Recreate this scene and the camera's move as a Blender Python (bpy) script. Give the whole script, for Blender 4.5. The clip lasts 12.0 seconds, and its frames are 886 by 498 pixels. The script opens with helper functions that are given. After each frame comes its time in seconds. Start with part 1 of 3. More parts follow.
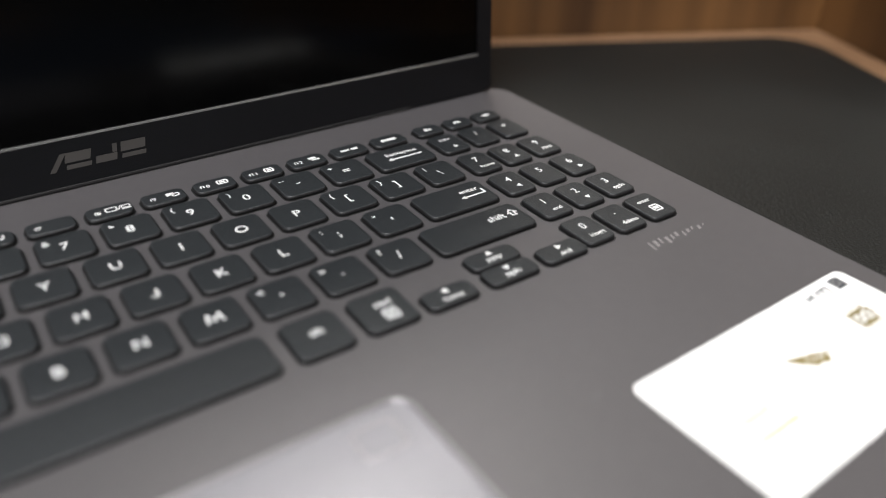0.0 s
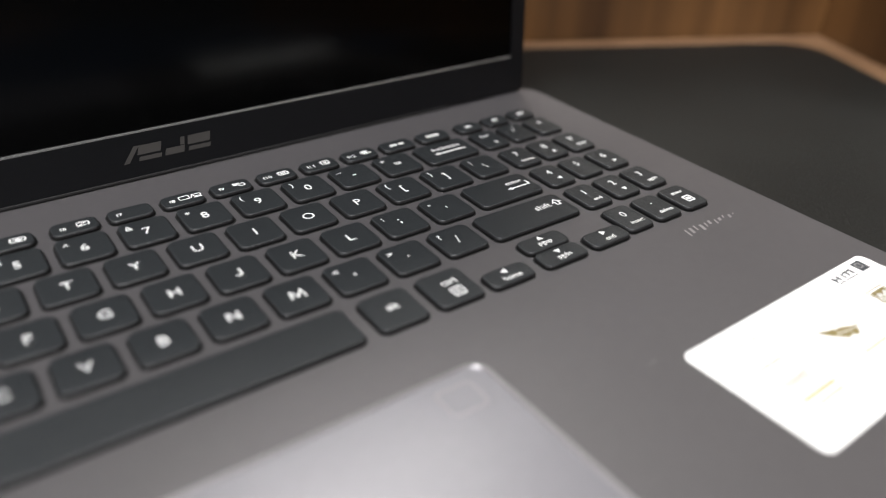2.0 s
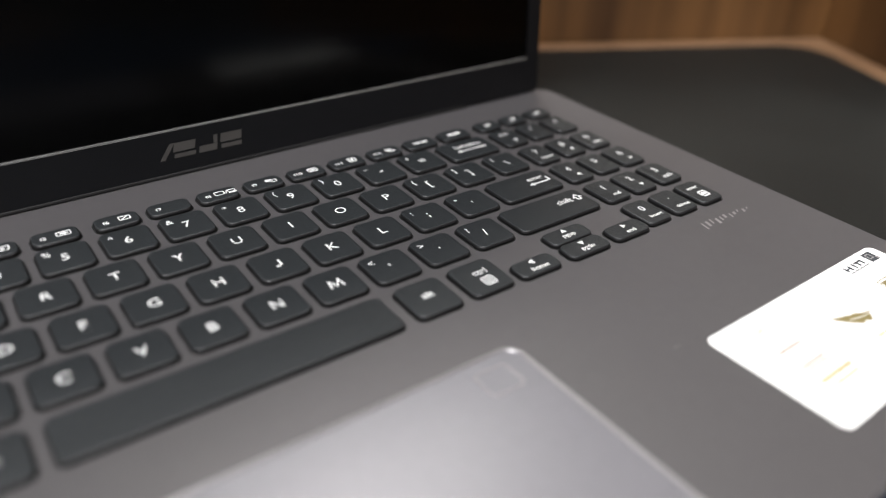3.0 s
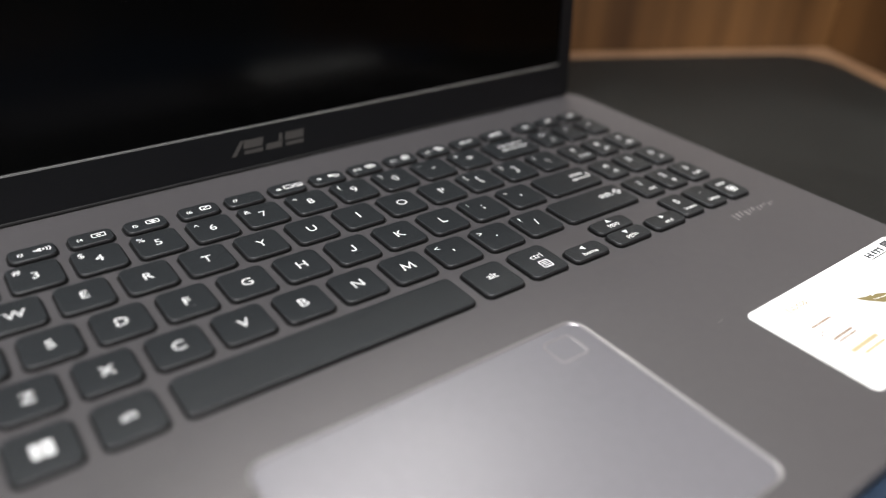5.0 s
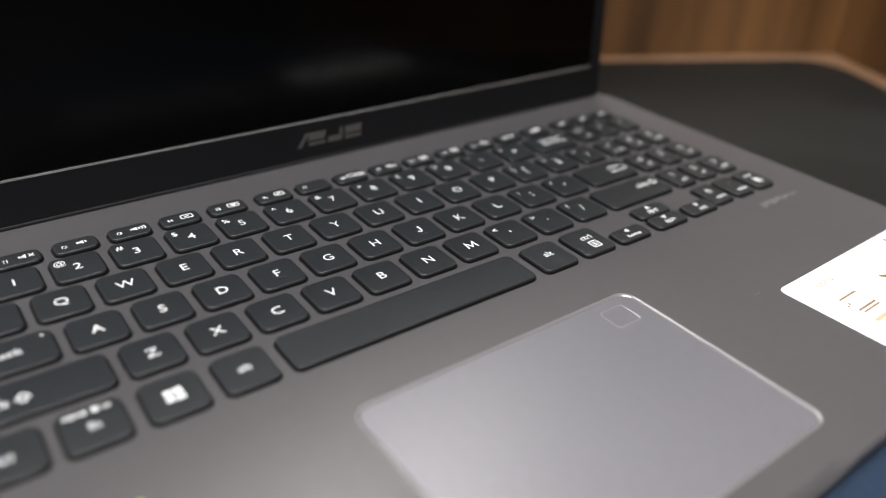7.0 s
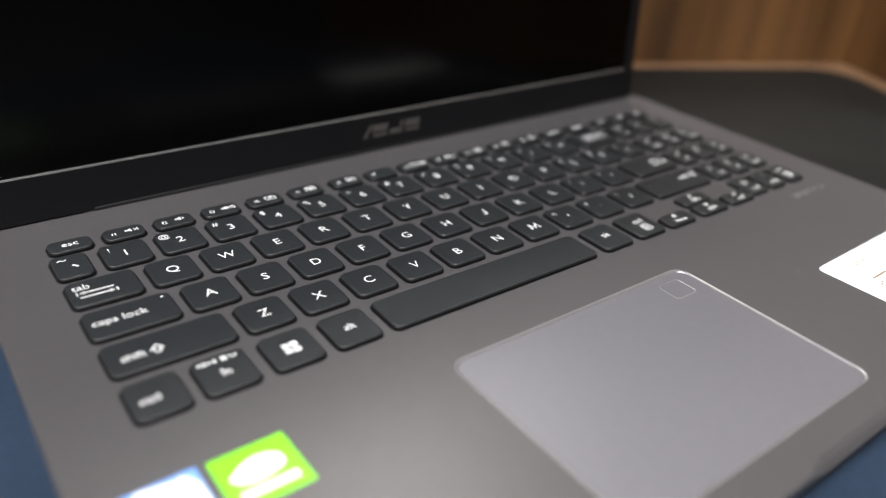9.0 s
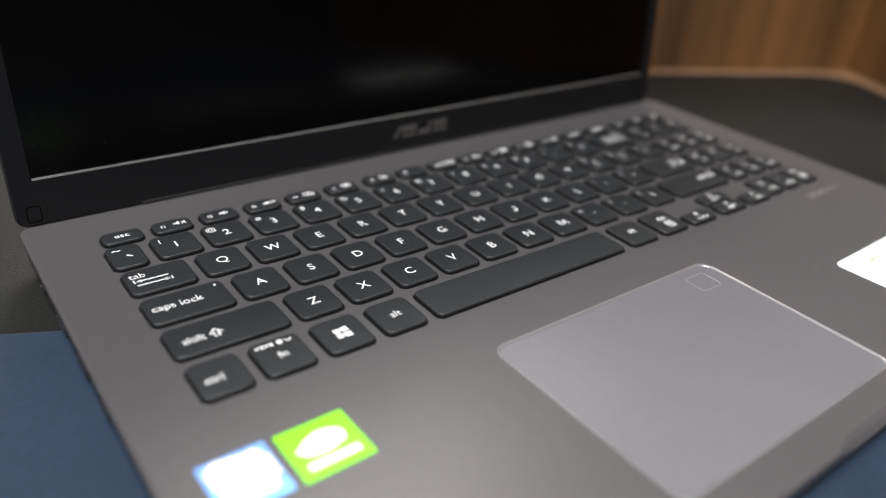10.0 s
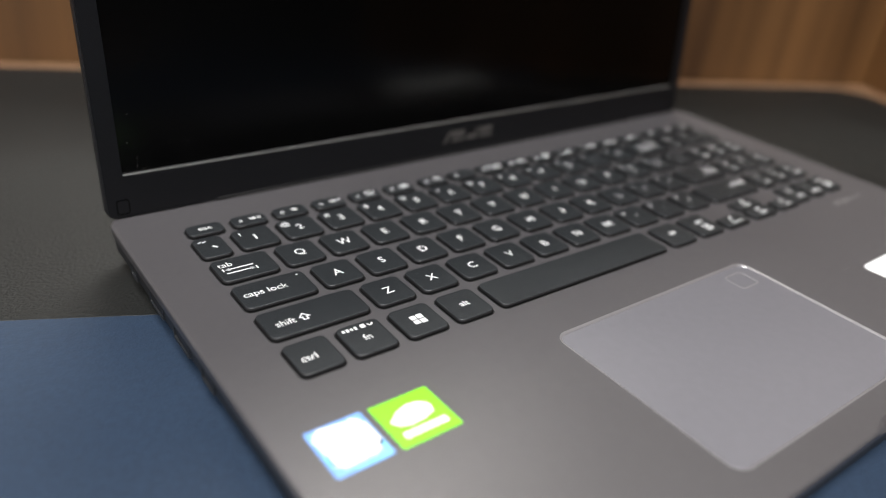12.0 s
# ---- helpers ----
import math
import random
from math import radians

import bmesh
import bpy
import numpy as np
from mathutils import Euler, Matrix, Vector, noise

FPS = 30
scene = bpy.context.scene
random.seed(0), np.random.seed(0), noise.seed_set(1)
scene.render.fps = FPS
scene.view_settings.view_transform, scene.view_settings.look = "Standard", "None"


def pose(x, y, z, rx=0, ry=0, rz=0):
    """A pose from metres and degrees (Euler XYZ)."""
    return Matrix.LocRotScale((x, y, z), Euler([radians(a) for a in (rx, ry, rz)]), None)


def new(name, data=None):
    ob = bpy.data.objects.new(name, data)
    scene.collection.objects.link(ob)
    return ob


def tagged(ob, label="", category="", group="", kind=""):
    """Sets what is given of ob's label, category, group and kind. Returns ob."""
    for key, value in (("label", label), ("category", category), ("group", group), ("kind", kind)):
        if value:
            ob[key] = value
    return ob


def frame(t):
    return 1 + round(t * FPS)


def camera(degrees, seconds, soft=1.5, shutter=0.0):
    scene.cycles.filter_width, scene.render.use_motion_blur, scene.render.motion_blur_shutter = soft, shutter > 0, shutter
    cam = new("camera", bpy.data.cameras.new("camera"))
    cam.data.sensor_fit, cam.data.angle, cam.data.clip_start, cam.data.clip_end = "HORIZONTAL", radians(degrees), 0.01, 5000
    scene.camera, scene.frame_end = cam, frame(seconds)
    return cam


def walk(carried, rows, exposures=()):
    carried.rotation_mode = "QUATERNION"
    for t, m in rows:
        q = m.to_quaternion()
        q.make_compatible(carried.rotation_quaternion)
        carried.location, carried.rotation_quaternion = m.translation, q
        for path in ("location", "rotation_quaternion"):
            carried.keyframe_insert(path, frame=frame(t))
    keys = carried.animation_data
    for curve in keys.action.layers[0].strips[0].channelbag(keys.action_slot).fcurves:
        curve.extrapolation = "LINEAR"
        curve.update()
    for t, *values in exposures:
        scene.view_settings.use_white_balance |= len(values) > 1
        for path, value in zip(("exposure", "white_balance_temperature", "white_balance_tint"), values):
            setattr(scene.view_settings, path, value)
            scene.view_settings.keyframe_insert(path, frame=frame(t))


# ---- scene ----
# The camera: a slider move close over the palm rest, from the number pad side to the escape key.
cam = camera(61.0, 12.0, soft=0.9)
cam.data.dof.use_dof = True
cam.data.dof.focus_distance = 0.264
cam.data.dof.aperture_fstop = 4.3
ROWS = [
    (0, -0.03894, -0.20004, 0.14256, 57.463, -1.512, -34.873),
    (0.5, -0.04546, -0.2007, 0.14331, 57.576, -1.628, -35.095),
    (1, -0.05289, -0.2013, 0.14462, 57.745, -1.866, -35.26),
    (1.5, -0.05986, -0.20192, 0.14543, 57.755, -1.93, -35.435),
    (2, -0.06742, -0.20326, 0.14636, 57.863, -2.07, -35.503),
    (2.5, -0.07451, -0.2044, 0.14721, 57.993, -2.078, -35.672),
    (3, -0.08255, -0.20541, 0.14823, 58.137, -2.154, -35.853),
    (5, -0.11492, -0.21085, 0.1527, 58.864, -2.515, -36.267),
    (5.5, -0.12307, -0.21209, 0.1535, 59.09, -2.577, -36.333),
    (6, -0.1318, -0.21485, 0.15412, 59.2, -2.708, -36.368),
    (6.5, -0.14035, -0.21615, 0.15472, 59.354, -2.923, -36.535),
    (7, -0.14925, -0.21803, 0.15611, 59.415, -2.894, -36.434),
    (9, -0.18809, -0.2222, 0.15597, 60.289, -3.689, -36.669),
    (9.5, -0.19723, -0.22335, 0.1565, 60.427, -3.854, -36.574),
    (10, -0.20737, -0.22368, 0.1565, 60.81, -4.064, -36.745),
    (10.5, -0.21655, -0.2245, 0.15741, 60.867, -4.263, -36.586),
    (11, -0.22548, -0.22512, 0.15923, 60.916, -4.546, -36.355),
    (11.5, -0.23223, -0.22528, 0.16059, 61.111, -4.665, -36.311),
    (12, -0.2387, -0.22654, 0.16201, 61.227, -4.909, -36.261),
]
walk(cam, [(t, pose(x, y, z, rx, ry, rz)) for t, x, y, z, rx, ry, rz in ROWS])

# ---- light: a closed shop room with ceiling panels, all added out of view ----
world = bpy.data.worlds.new("room_air")
world.use_nodes = True
world.node_tree.nodes["Background"].inputs["Color"].default_value = (0.05, 0.05, 0.055, 1)
world.node_tree.nodes["Background"].inputs["Strength"].default_value = 0.3
scene.world = world
scene.view_settings.exposure = 0.0
FLOOR_Z, CEILING_Z = -0.75, 1.65
COOL, WARM, LIME = (0.99, 0.985, 1.01), (1.0, 0.98, 0.92), (0.96, 1.0, 0.84)
# the third, greenish panel is added only to put a highlight on the screen
PANELS = ((-0.75, -0.75, 1.0, 80.0, COOL), (0.53, 1.22, 0.93, 29.0, WARM), (-1.1, -1.6, 0.47, 2.3, LIME))
for px, py, side, watts, tint in PANELS:
    data = bpy.data.lights.new("panel_lamp", "AREA")
    data.shape, data.size, data.energy, data.color = "SQUARE", side - 0.02, watts, tint
    lamp = new("panel_lamp", data)
    lamp.matrix_world = pose(px, py, CEILING_Z - 0.035)


# ---- materials ----
def material(name, colour, rough=0.5, metal=0.0, vary=0.12, scale=60.0, bump=0.0, bump_scale=900.0,
             stretch=(1, 1, 1), coat=0.0, spec=0.5, emit=0.0, large=7.0, relief=0.0004):
    m = bpy.data.materials.new(name)
    m.use_nodes = True
    nt = m.node_tree
    n, l = nt.nodes, nt.links
    b = n["Principled BSDF"]
    b.inputs["Roughness"].default_value = rough
    b.inputs["Metallic"].default_value = metal
    b.inputs["Coat Weight"].default_value = coat
    b.inputs["Specular IOR Level"].default_value = spec
    tc = n.new("ShaderNodeTexCoord")
    mp = n.new("ShaderNodeMapping")
    mp.inputs["Scale"].default_value = stretch
    l.new(tc.outputs["Object"], mp.inputs["Vector"])
    fine, wide = n.new("ShaderNodeTexNoise"), n.new("ShaderNodeTexNoise")
    for node, s, d in ((fine, scale, 6.0), (wide, large, 3.0)):
        node.inputs["Scale"].default_value = s
        node.inputs["Detail"].default_value = d
        l.new(mp.outputs["Vector"], node.inputs["Vector"])
    add = n.new("ShaderNodeMath")
    add.operation = "ADD"
    l.new(fine.outputs["Fac"], add.inputs[0])
    l.new(wide.outputs["Fac"], add.inputs[1])
    ramp = n.new("ShaderNodeMapRange")
    ramp.inputs["From Min"].default_value, ramp.inputs["From Max"].default_value = 0.6, 1.4
    ramp.inputs["To Min"].default_value, ramp.inputs["To Max"].default_value = 1 - vary, 1 + vary
    l.new(add.outputs[0], ramp.inputs["Value"])
    mul = n.new("ShaderNodeVectorMath")
    mul.operation = "SCALE"
    mul.inputs[0].default_value = colour
    l.new(ramp.outputs["Result"], mul.inputs["Scale"])
    l.new(mul.outputs["Vector"], b.inputs["Base Color"])
    rr = n.new("ShaderNodeMapRange")
    rr.inputs["From Min"].default_value, rr.inputs["From Max"].default_value = 0.3, 0.7
    rr.inputs["To Min"].default_value, rr.inputs["To Max"].default_value = max(rough - 0.05, 0.02), min(rough + 0.05, 1)
    l.new(wide.outputs["Fac"], rr.inputs["Value"])
    l.new(rr.outputs["Result"], b.inputs["Roughness"])
    if bump:
        grain = n.new("ShaderNodeTexNoise")
        grain.inputs["Scale"].default_value = bump_scale
        grain.inputs["Detail"].default_value = 4.0
        l.new(mp.outputs["Vector"], grain.inputs["Vector"])
        bp = n.new("ShaderNodeBump")
        bp.inputs["Strength"].default_value = bump
        bp.inputs["Distance"].default_value = relief
        l.new(grain.outputs["Fac"], bp.inputs["Height"])
        l.new(bp.outputs["Normal"], b.inputs["Normal"])
    if emit:
        b.inputs["Emission Color"].default_value = (1.0, 0.955, 0.9, 1)
        b.inputs["Emission Strength"].default_value = emit
    return m


def wood_material(name, dark, light, rough=0.5):
    """Laminate with upright bands of changing tone and fine grain along local z."""
    m = material(name, dark, rough, 0, 0.1, 30.0)
    nt = m.node_tree
    n, l = nt.nodes, nt.links
    b = n["Principled BSDF"]
    tc = n.new("ShaderNodeTexCoord")
    mixes = []
    for sx, sz, detail in ((11.0, 0.5, 2.0), (70.0, 1.6, 5.0), (330.0, 6.0, 3.0)):
        mp = n.new("ShaderNodeMapping")
        mp.inputs["Scale"].default_value = (sx, sx, sz)
        l.new(tc.outputs["Object"], mp.inputs["Vector"])
        t = n.new("ShaderNodeTexNoise")
        t.inputs["Scale"].default_value = 1.0
        t.inputs["Detail"].default_value = detail
        l.new(mp.outputs["Vector"], t.inputs["Vector"])
        mixes.append(t.outputs["Fac"])
    total = None
    for fac, weight in zip(mixes, (0.62, 0.27, 0.11)):
        s = n.new("ShaderNodeMath")
        s.operation = "MULTIPLY_ADD"
        l.new(fac, s.inputs[0])
        s.inputs[1].default_value = weight
        s.inputs[2].default_value = 0.0
        if total is not None:
            l.new(total, s.inputs[2])
        total = s.outputs[0]
    ramp = n.new("ShaderNodeValToRGB")
    ramp.color_ramp.elements[0].position, ramp.color_ramp.elements[1].position = 0.36, 0.64
    ramp.color_ramp.elements[0].color, ramp.color_ramp.elements[1].color = (*dark, 1), (*light, 1)
    l.new(total, ramp.inputs["Fac"])
    l.new(ramp.outputs["Color"], b.inputs["Base Color"])
    return m


DECK = material("slate_grey_paint", (0.108, 0.1025, 0.105), 0.41, 0.42, 0.05, 300, 0.12, 2600)
PAD = material("touchpad_surface", (0.212, 0.207, 0.226), 0.41, 0.48, 0.04, 300, 0.06, 2600)
GLOSS = material("polished_chamfer", (0.3, 0.29, 0.295), 0.38, 0.6, 0.04)
SHELL = material("black_base_plastic", (0.014, 0.015, 0.017), 0.5, 0, 0.15, 200, 0.2, 1500)
# shade of the key slots as a near-black colour; also blackens the hinge cover
GAP = material("black_slot_shade", (0.004, 0.0038, 0.0038), 0.7, 0, 0.1)
# the key plastic again, darkened for the shade on the cap sides
SKIRT_SHADE = material("key_skirt_shade", (0.0065, 0.0065, 0.007), 0.55, 0, 0.1)
KEY = material("charcoal_key_plastic", (0.0194, 0.0218, 0.0234), 0.42, 0, 0.45, 2200, 0.4, 2800)
PRINT = material("white_key_print", (0.72, 0.73, 0.72), 0.5, 0, 0.05)
BEZEL = material("black_bezel_plastic", (0.0045, 0.0047, 0.0055), 0.34, 0, 0.12, 200, 0.25, 2600, spec=0.32)
LID_SHELL = material("dark_lid_plastic", (0.012, 0.012, 0.013), 0.45, 0.0, 0.1, 200, 0.15, 2600)
LIP = material("silver_bezel_lip", (0.45, 0.45, 0.44), 0.2, 0.8, 0.06)
GLASS = material("switched_off_panel", (0.0004, 0.0004, 0.0004), 0.15, 0, 0.1, spec=0.2)
LOGO = material("grey_badge_metal", (0.11, 0.104, 0.098), 0.38, 0.6, 0.1)
FAINT = material("grey_palmrest_print", (0.24, 0.228, 0.225), 0.45, 0.2, 0.05)
WHITE = material("white_sticker_paper", (0.87, 0.87, 0.85), 0.45, 0, 0.01)
WISP = material("very_pale_gold_ink", (0.7, 0.66, 0.57), 0.75, spec=0.1)
WARM_GREY = material("warm_grey_ink", (0.36, 0.31, 0.2), 0.75, spec=0.1)
OLIVE = material("olive_ink", (0.19, 0.155, 0.07), 0.75, spec=0.1)
PALE = material("pale_gold_ink", (0.45, 0.38, 0.22), 0.75, spec=0.1)
BROWN = material("brown_ink", (0.24, 0.17, 0.11), 0.75, spec=0.1)
SLATE = material("slate_ink", (0.06, 0.065, 0.07), 0.75, spec=0.1)
GREEN = material("lime_sticker_film", (0.205, 0.74, 0.004), 0.35, 0, 0.03, coat=0.3)
BLUE = material("blue_sticker_film", (0.17, 0.37, 0.82), 0.35, 0, 0.1, coat=0.3)
CYAN = material("cyan_sticker_film", (0.2, 0.6, 0.85), 0.35, 0, 0.1, coat=0.3)
LEATHER = material("dark_grey_leatherette", (0.0086, 0.0092, 0.0083), 0.56, 0, 0.45, 500, 1.0, 700, large=9, spec=0.35, relief=0.0005)
BLUE_MAT = material("dusty_blue_leatherette", (0.0185, 0.033, 0.058), 0.6, 0, 0.2, 400, 0.8, 900, large=14, spec=0.32, relief=0.0003)
PANEL_WOOD = wood_material("walnut_laminate", (0.034, 0.0145, 0.0045), (0.165, 0.078, 0.0255), 0.5)
TOP_WOOD = wood_material("light_wood_laminate", (0.19, 0.105, 0.055), (0.28, 0.165, 0.09), 0.45)
PLASTER = material("room_paint", (0.2, 0.195, 0.19), 0.8, 0, 0.06, 20, 0.2, 200)
CEIL = material("ceiling_paint", (0.6, 0.6, 0.58), 0.9, 0, 0.04, 15)
CARPET = material("dark_carpet", (0.07, 0.07, 0.075), 0.95, 0, 0.3, 120, 0.8, 300)
LIGHT_FACE = material("lit_diffuser", (0.9, 0.9, 0.88), 0.5, emit=3.0)
METAL_WHITE = material("white_steel", (0.75, 0.75, 0.74), 0.4)

# ---- building blocks ----

def part(name, bm, mat, parent=None, label="", at=(0, 0, 0), turn=None):
    """Links a bmesh (or a ready mesh) as one object; at and the turn are in the parent's own space."""
    if isinstance(bm, bpy.types.Mesh):
        me = bm
    else:
        me = bpy.data.meshes.new(name)
        bm.normal_update()
        bm.to_mesh(me)
        bm.free()
        me.materials.append(mat)
    ob = new(name, me)
    ob.parent = parent
    ob.matrix_basis = Matrix.Translation(at) @ (turn or Matrix())
    if label:
        tagged(ob, label)
    return ob


def ring(w, h, r, n=5):
    """A closed outline of a rectangle with rounded corners, counter-clockwise."""
    r = max(min(r, w / 2 - 1e-6, h / 2 - 1e-6), 1e-6)
    out = []
    for cx, cy, a in ((w / 2 - r, h / 2 - r, 0), (r - w / 2, h / 2 - r, 90), (r - w / 2, r - h / 2, 180), (w / 2 - r, r - h / 2, 270)):
        for i in range(n + 1):
            t = radians(a + 90 * i / n)
            out.append((cx + r * math.cos(t), cy + r * math.sin(t)))
    return out


def rounded(w, h, r, levels, n=5, bm=None, at=(0, 0), smooth=False):
    """A rounded slab: levels of (z, inset) from the bottom up, closed at both ends."""
    bm = bm or bmesh.new()
    loops = []
    for z, inset in levels:
        pts = ring(w - 2 * inset, h - 2 * inset, r - inset, n)
        loops.append([bm.verts.new((x + at[0], y + at[1], z)) for x, y in pts])
    for a, b in zip(loops, loops[1:]):
        for i in range(len(a)):
            j = (i + 1) % len(a)
            bm.faces.new((a[i], a[j], b[j], b[i])).smooth = smooth
    bm.faces.new(loops[0][::-1])
    bm.faces.new(loops[-1])
    return bm


def frame_ring(w, h, r, wi, hi, ri, z0, z1, n=5, shift=(0, 0), bm=None):
    """A flat frame with a rounded outside and a rounded opening (whose middle is moved by shift)."""
    bm = bm or bmesh.new()
    out, inn = ring(w, h, r, n), [(x + shift[0], y + shift[1]) for x, y in ring(wi, hi, ri, n)]
    vs = [[bm.verts.new((x, y, z)) for x, y in p] for p, z in ((out, z0), (out, z1), (inn, z1), (inn, z0))]
    k = len(out)
    for a, b in ((0, 1), (1, 2), (2, 3), (3, 0)):
        for i in range(k):
            j = (i + 1) % k
            bm.faces.new((vs[a][i], vs[a][j], vs[b][j], vs[b][i]))
    return bm


def hoop(loops, n=5):
    """A closed skin through rounded loops of (width, height, radius, z, middle), the last joined to the first."""
    bm = bmesh.new()
    vs = []
    for w, h, r, z, *mid in loops:
        mx, my = mid[0] if mid else (0, 0)
        vs.append([bm.verts.new((x + mx, y + my, z)) for x, y in ring(w, h, r, n)])
    for a, b in zip(vs, vs[1:] + vs[:1]):
        for i in range(len(a)):
            j = (i + 1) % len(a)
            bm.faces.new((a[i], a[j], b[j], b[i]))
    return bm


def box(x0, x1, y0, y1, z0, z1, bm=None):
    bm = bm or bmesh.new()
    v = [bm.verts.new((x, y, z)) for z in (z0, z1) for y in (y0, y1) for x in (x0, x1)]
    for f in ((0, 2, 3, 1), (4, 5, 7, 6), (0, 1, 5, 4), (1, 3, 7, 5), (3, 2, 6, 7), (2, 0, 4, 6)):
        bm.faces.new([v[i] for i in f])
    return bm


def flat(points, z0, z1, bm=None):
    """A thin prism over an outline given counter-clockwise."""
    bm = bm or bmesh.new()
    lo = [bm.verts.new((x, y, z0)) for x, y in points]
    hi = [bm.verts.new((x, y, z1)) for x, y in points]
    bm.faces.new(lo[::-1])
    bm.faces.new(hi)
    for i in range(len(lo)):
        j = (i + 1) % len(lo)
        bm.faces.new((lo[i], lo[j], hi[j], hi[i]))
    return bm


def bevelled(bm, width, segments=2):
    bmesh.ops.bevel(bm, geom=bm.edges[:], offset=width, segments=segments, affect="EDGES", profile=0.5)
    return bm


TEXTS = {}


def words(text, size, weight=0.0):
    """The letters as a thin mesh, centred on their own middle."""
    key = (text, size, weight)
    if key not in TEXTS:
        cu = bpy.data.curves.new("letters", "FONT")
        cu.body, cu.size, cu.offset, cu.extrude, cu.resolution_u = text, size, weight, 0.00003, 3
        ob = bpy.data.objects.new("letters", cu)
        scene.collection.objects.link(ob)
        me = bpy.data.meshes.new_from_object(ob.evaluated_get(bpy.context.evaluated_depsgraph_get()))
        bpy.data.objects.remove(ob)
        xs, ys = [v.co.x for v in me.vertices], [v.co.y for v in me.vertices]
        me.transform(Matrix.Translation((-(min(xs) + max(xs)) / 2, -(min(ys) + max(ys)) / 2, 0)))
        TEXTS[key] = me
    return TEXTS[key]


def stroke(points, width, z, bm, closed=False):
    """A line of even width through the points, as one thin strip with mitred bends."""
    n = len(points)
    pairs = []
    for i, p in enumerate(points):
        before = points[(i - 1) % n] if closed or i else None
        after = points[(i + 1) % n] if closed or i < n - 1 else None
        ways = [(Vector(b) - Vector(a)).normalized() for a, b in ((before, p), (p, after)) if a is not None and b is not None]
        way = (ways[0] + ways[-1]).normalized()
        side = Vector((-way.y, way.x)) * (width / 2 / max(way.dot(ways[0]), 0.4))
        pairs.append([[bm.verts.new((q.x, q.y, h)) for h in (z, z + 0.00006)] for q in (Vector(p) - side, Vector(p) + side)])
    for i in range(n if closed else n - 1):
        (a, b), (c, d) = pairs[i], pairs[(i + 1) % n]
        for f in ((a[1], c[1], d[1], b[1]), (a[0], c[0], c[1], a[1]), (b[1], d[1], d[0], b[0])):
            bm.faces.new(f)


def marks(pieces, z=0.0, slant=0.0):
    """One bmesh from a list of small marks in millimetres: words, bars, frames and arrowheads."""
    bm = bmesh.new()
    k = 0.001
    for kind, x, y, *a in pieces:
        x, y = x * k, y * k
        if kind == "word":
            text, size = a[0], a[1] * k
            start = len(bm.verts)
            bm.from_mesh(words(text, size, size * 0.004))
            bm.verts.ensure_lookup_table()
            bmesh.ops.translate(bm, verts=bm.verts[start:], vec=(x, y, z + 0.00003))
        elif kind == "bar":
            w, h = a[0] * k / 2, a[1] * k / 2
            s = (a[2] if len(a) > 2 else 0) * k
            flat([(x - w - s, y - h), (x + w - s, y - h), (x + w + s, y + h), (x - w + s, y + h)], z, z + 0.00006, bm)
        elif kind == "frame":
            w, h, th = a[0] * k, a[1] * k, a[2] * k
            for bx, by, bw, bh in ((0, h / 2, w, th), (0, -h / 2, w, th), (-w / 2, 0, th, h - th), (w / 2, 0, th, h - th)):
                box(x + bx - bw / 2, x + bx + bw / 2, y + by - bh / 2, y + by + bh / 2, z, z + 0.00006, bm)
        elif kind == "stroke":
            stroke([(x + p * k, y + q * k) for p, q in a[0]], a[1] * k, z, bm, len(a) > 2)
        elif kind == "head":
            s, turn = a[0] * k, radians(a[1])
            pts = [(s * math.cos(turn + i * 2.0944), s * math.sin(turn + i * 2.0944)) for i in range(3)]
            flat([(x + p, y + q) for p, q in pts], z, z + 0.00006, bm)
    return bm


# ---- the room ----
def slab_wall(name, x0, x1, y0, y1, z0, z1, mat):
    return tagged(part(name, box(x0, x1, y0, y1, z0, z1), mat), kind="structure")


tagged(slab_wall("floor", -3.2, 3.2, -3.6, 2.6, FLOOR_Z - 0.1, FLOOR_Z, CARPET), "dark grey carpeted shop floor", "floor")
tagged(slab_wall("ceiling", -3.2, 3.2, -3.6, 2.6, CEILING_Z, CEILING_Z + 0.1, CEIL), "plain off-white painted ceiling", "ceiling")
for wall, ext in (("wall_north", (-3.2, 3.2, 2.6, 2.7)), ("wall_south", (-3.2, 3.2, -3.7, -3.6)),
                  ("wall_east", (3.2, 3.3, -3.7, 2.7)), ("wall_west", (-3.3, -3.2, -3.7, 2.7))):
    tagged(slab_wall(wall, *ext, FLOOR_Z - 0.1, CEILING_Z + 0.1, PLASTER), "plain grey painted room wall", "wall")

for px, py, side, watts, tint in PANELS:
    lightbox = tagged(new("ceiling_light"), "square white ceiling light panel added out of view, switched on", "ceiling light", "ceiling lights")
    lightbox.location = (px, py, CEILING_Z)
    part("frame", frame_ring(side + 0.04, side + 0.04, 0.01, side - 0.01, side - 0.01, 0.005, -0.03, -0.0005), METAL_WHITE, lightbox)
    part("diffuser", rounded(side - 0.012, side - 0.012, 0.005, [(-0.02, 0), (-0.012, 0)]), LIGHT_FACE, lightbox)

